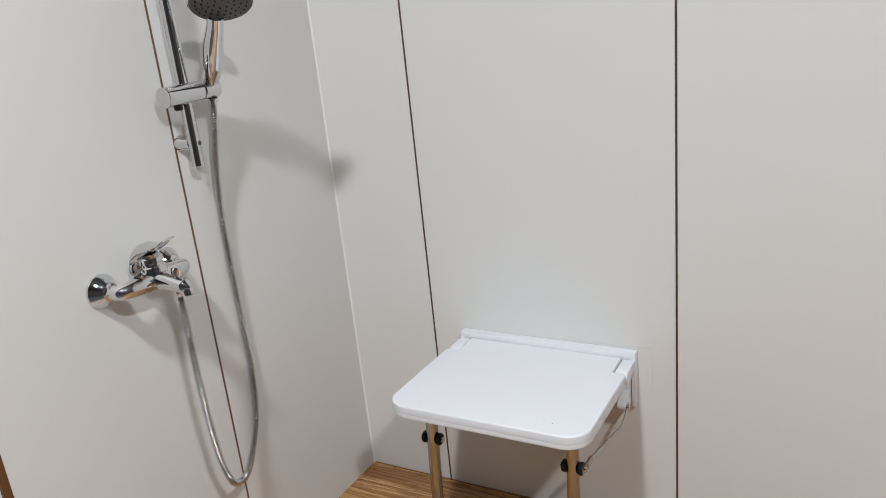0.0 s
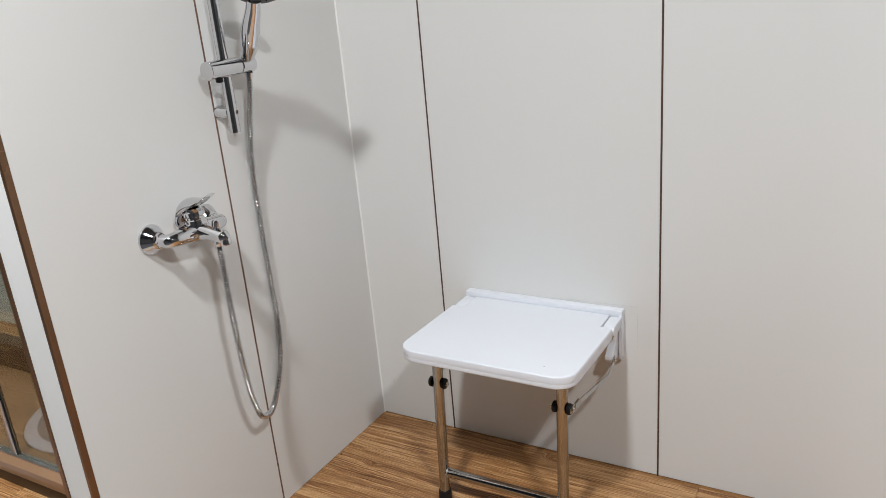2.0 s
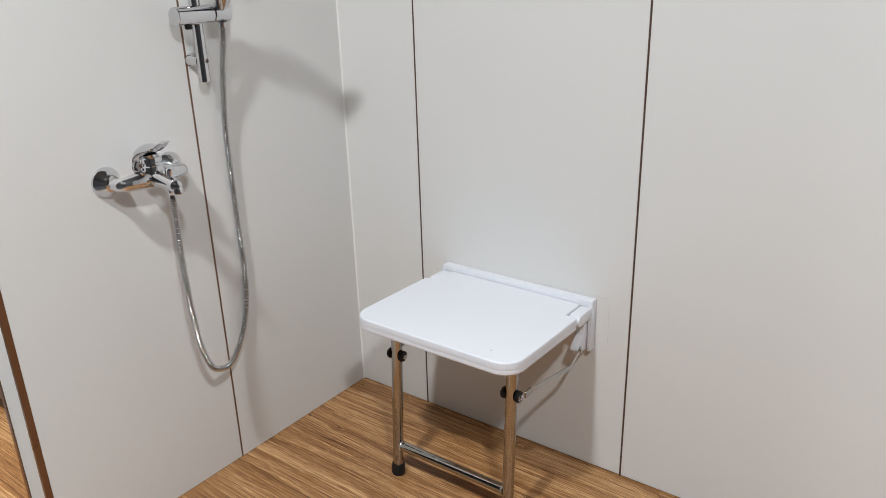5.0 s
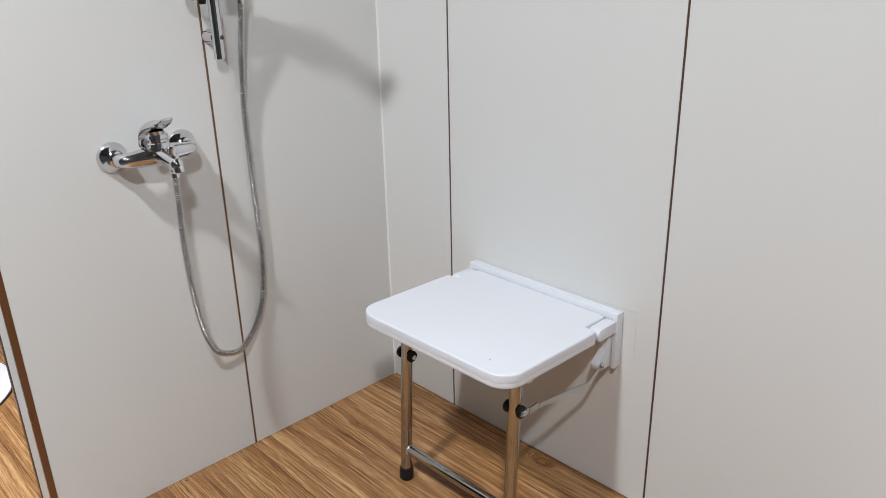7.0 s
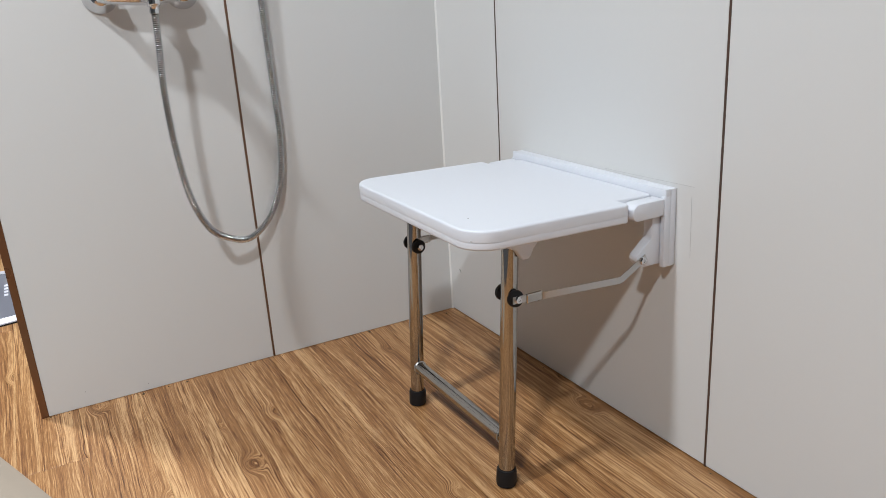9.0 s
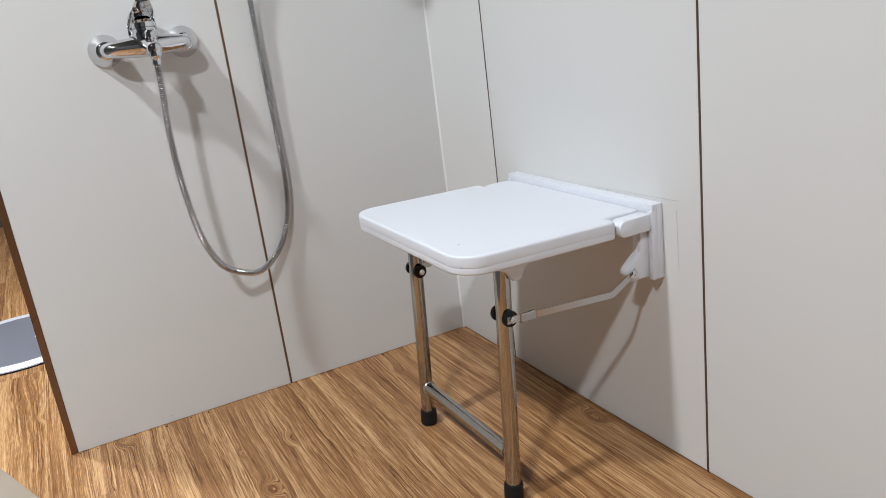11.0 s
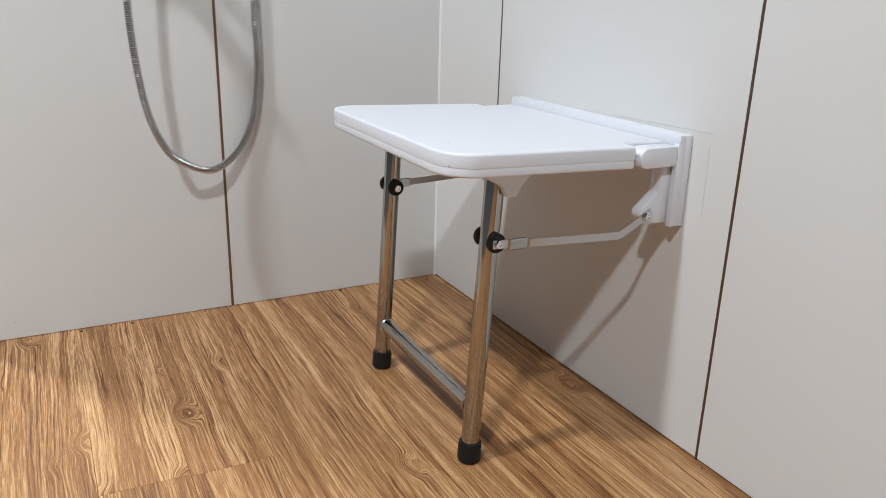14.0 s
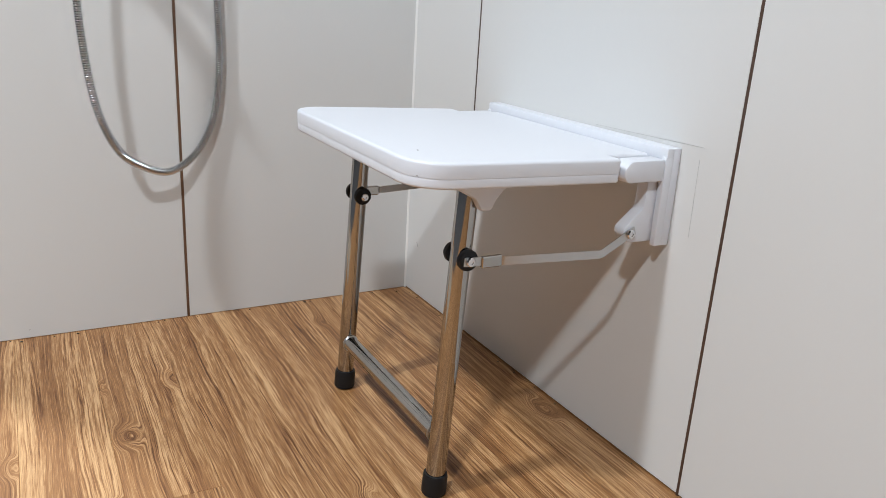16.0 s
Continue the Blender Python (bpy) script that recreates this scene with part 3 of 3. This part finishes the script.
HOSE = [(0.051, -0.389, 1.040), (0.045, -0.388, 1.000), (0.030, -0.388, 0.93), (0.015, -0.388, 0.82), (0.011, -0.386, 0.70), (0.0095, -0.383, 0.56), (0.0095, -0.382, 0.48), (0.010, -0.388, 0.41), (0.012, -0.403, 0.355),
        (0.020, -0.433, 0.310), (0.040, -0.478, 0.288), (0.064, -0.523, 0.303), (0.090, -0.563, 0.338), (0.104, -0.590, 0.404), (0.110, -0.603, 0.50), (0.110, -0.606, 0.60), (0.105, -0.601, 0.68), (0.102, -0.5985, 0.738)]
hose = thing("shower_hose", (0.051, -0.389, 1.04), "flexible corrugated chrome shower hose hanging in a loop", "shower hose")
BEAD = (0.0067, 0.0070, 0.0070, 0.0066, 0.0057, 0.0048, 0.0047, 0.0056)
run = spline(HOSE, 3040)
part("core", swept(run[::8], lambda k: 0.0051, 10), RUBBER, hose, "dark inner hose")
part("tube", swept(run, lambda k: BEAD[k % 8], 14), HOSE_STEEL, hose, "corrugated chrome sleeve", 50)
part("ferrule", swept(run[:26], lambda k: 0.0082 if k > 8 else 0.0100, 18), CHROME, hose)
part("ferrule", swept(run[-22:], lambda k: 0.0084, 18), CHROME, hose)


# ---- marks on the wall panels ----
def hairline(name, a, b, r, label):
    solo(name, rod(a, b, r, 0, 6), PENCIL, label, "pencil mark", "stuff")


hairline("pencil_line", (0.56, -0.0003, 0.4408), (0.756, -0.0003, 0.4448), 0.00022, "thin pencil line on a white panel above the seat")
hairline("pencil_line", (0.7530, -0.0003, 0.335), (0.7515, -0.0003, 0.430), 0.00022, "thin upright pencil line on a white panel")
hairline("scuff_mark", (0.0445, -0.0003, 0.114), (0.0505, -0.0003, 0.106), 0.0010, "short dark scuff low on a white panel")
for name, at, way in (("speck", (0, -0.715, 0.015), (1, 0, 0)), ("speck", (0, -0.831, 0.032), (1, 0, 0))):
    solo(name, turned(at, way, [(0, 0.0008), (0.0004, 0.0005)], 7), GRIT, "tiny dark speck on the shower wall", "dirt", "stuff")
rnd = random.Random(5)
crumbs = bmesh.new()
for k in range(46):
    if k % 2:
        at, s = Vector((rnd.uniform(0.0025, 0.009), -rnd.uniform(0.05, 0.9), 0.0)), rnd.uniform(0.0006, 0.0016)
    else:
        at, s = Vector((rnd.uniform(0.03, 1.3), -rnd.uniform(0.0025, 0.008), 0.0)), rnd.uniform(0.0006, 0.0016)
    turned(at, (0, 0, 1), [(0, s), (s * 0.7, s * 0.9), (s * 1.1, s * 0.3)], 6, crumbs)
for at, s in (((0.008, -0.228, 0), 0.003), ((0.010, -0.642, 0), 0.0025), ((0.012, -0.729, 0), 0.0024), ((0.02, -0.03, 0), 0.0022)):
    turned(at, (0, 0, 1), [(0, s), (s * 0.5, s * 0.9), (s * 0.8, s * 0.3)], 7, crumbs)
solo("floor_grit", crumbs, GRIT, "crumbs of dark dirt where the floor meets the walls", "dirt", "stuff")


# ---- round mat and glass display cabinet past the shower wall ----
MX, MY = -0.83, -1.01
mat = thing("round_mat", (MX, MY, 0.0), "round grey mat with a pale lilac border on the floor", "mat")
part("backing", turned((MX, MY, 0.0006), (0, 0, 1), [(0, 0.249), (0.0025, 0.249)], 80), RUBBER, mat, "thin black edge")
part("border", turned((MX, MY, 0.0032), (0, 0, 1), [(0, 0.245), (0.003, 0.245), (0.005, 0.242)], 80), MAT_WHITE, mat)
part("centre", turned((MX, MY, 0.0083), (0, 0, 1), [(0, 0.208), (0.001, 0.207)], 80), MAT_GREY, mat, "dark grey centre")
for k in range(4):
    for i in range(2):
        x, y = -0.915 + 0.030 * k, -0.975 + 0.022 * i
        part("print_bar", block(x, x + 0.018, y, y + 0.010, 0.0094, 0.0099), MAT_WHITE, mat)

edge, inward = Vector((0.931, 0.365)), Vector((0.365, -0.931))
near = Vector((-0.165, -1.094))
corners = [near, near + edge * 0.70, near + edge * 0.70 + inward * 0.42, near + inward * 0.42]
taupe = rounded([tuple(c) for c in reversed(corners)], [0.07] * 4)
solo("floor_mat", prism(taupe, "z", 0.0006, 0.006, 0.002, 2), BEIGE, "plain taupe mat with rounded corners on the floor", "mat")

cab = thing("glass_cubicle", (-0.8, -0.66, 0), "glass cubicle with brushed steel post on a wooden sill", "cubicle")
part("plinth", block(-1.75, -0.10, -0.690, -0.60, 0.002, 0.047, 0.002), PLINTH, cab, "dark brown plinth")
part("sill", block(-1.75, -0.10, -0.700, -0.58, 0.0475, 0.078, 0.002), SILL, cab, "tan wooden sill")
part("sill_strip", block(-1.75, -0.10, -0.672, -0.648, 0.0782, 0.082, 0.001), BRUSHED, cab)
for x in (-0.745, -1.70):
    part("post", block(x - 0.009, x + 0.009, -0.669, -0.651, 0.0825, 1.95, 0.002), BRUSHED, cab, "steel post")
    part("post_seal", block(x + 0.0095, x + 0.0135, -0.667, -0.653, 0.0825, 1.94), RUBBER, cab, "black rubber seal")
for a, b in ((-0.731, -0.105), (-1.686, -0.755)):
    part("pane", block(a, b, -0.663, -0.657, 0.0826, 1.93), GLASS, cab, "tinted glass pane").visible_shadow = False
part("tray", block(-1.75, -0.10, -0.575, -0.30, 0.002, 0.045, 0.003), SILL, cab, "wooden tray floor")
part("back_rail", block(-1.75, -0.10, -0.295, -0.235, 0.002, 0.13, 0.004), RUBBER, cab, "low black rail")
# beige board added in place of the floor's reflection in the right pane
part("reflection_board", block(-0.72, -0.10, -0.28, -0.20, 0.135, 0.55, 0.004), BEIGE, cab, "beige board standing in for a reflection in the pane")


# ---- floor: oak laminate planks along the seat wall ----
floor = thing("floor", (0, 0, 0), "warm oak laminate planks with knots and dark grain", "floor", "", "structure")
part("underlay", block(HALL_X0, HALL_X1, HALL_Y0, 0.1, -0.06, -0.012), DARK, floor)
PW, PL = 0.11, 1.25


def plank_of(length):
    return soften(block(-length / 2 + 0.0002, length / 2 - 0.0002, -PW / 2 + 0.0001, PW / 2 - 0.0001, -0.011, 0.0), 0.0005, 1)


plank = to_mesh("plank", plank_of(PL), WOOD)
# unseen dark floor past the planks, added to cut bounce and darken reflections
part("unseen_floor", block(HALL_X0, HALL_X1, HALL_Y0, -1.405, -0.0118, 0.0), DARK_FLOOR, floor, "unseen dark floor, added to darken reflections and bounce")
BUTT = [0.902, 0.902, 1.18, 1.20, 1.17, 0.548, 0.543, 1.02, 0.20, 0.71]
row, y = 0, 0.03
while y > -1.39:
    x = BUTT[row % 10] - 4 * PL
    while x < HALL_X1:
        a, b = max(x, HALL_X0 + 0.003), min(x + PL, HALL_X1 - 0.003)
        if b - a > 0.02:
            whole = b - a > PL - 0.001
            ob = new("plank", plank if whole else to_mesh("plank", plank_of(b - a), WOOD))
            ob.parent = floor
            ob.location = ((a + b) / 2, y - PW / 2, 0)
        x += PL
    y -= PW
    row += 1
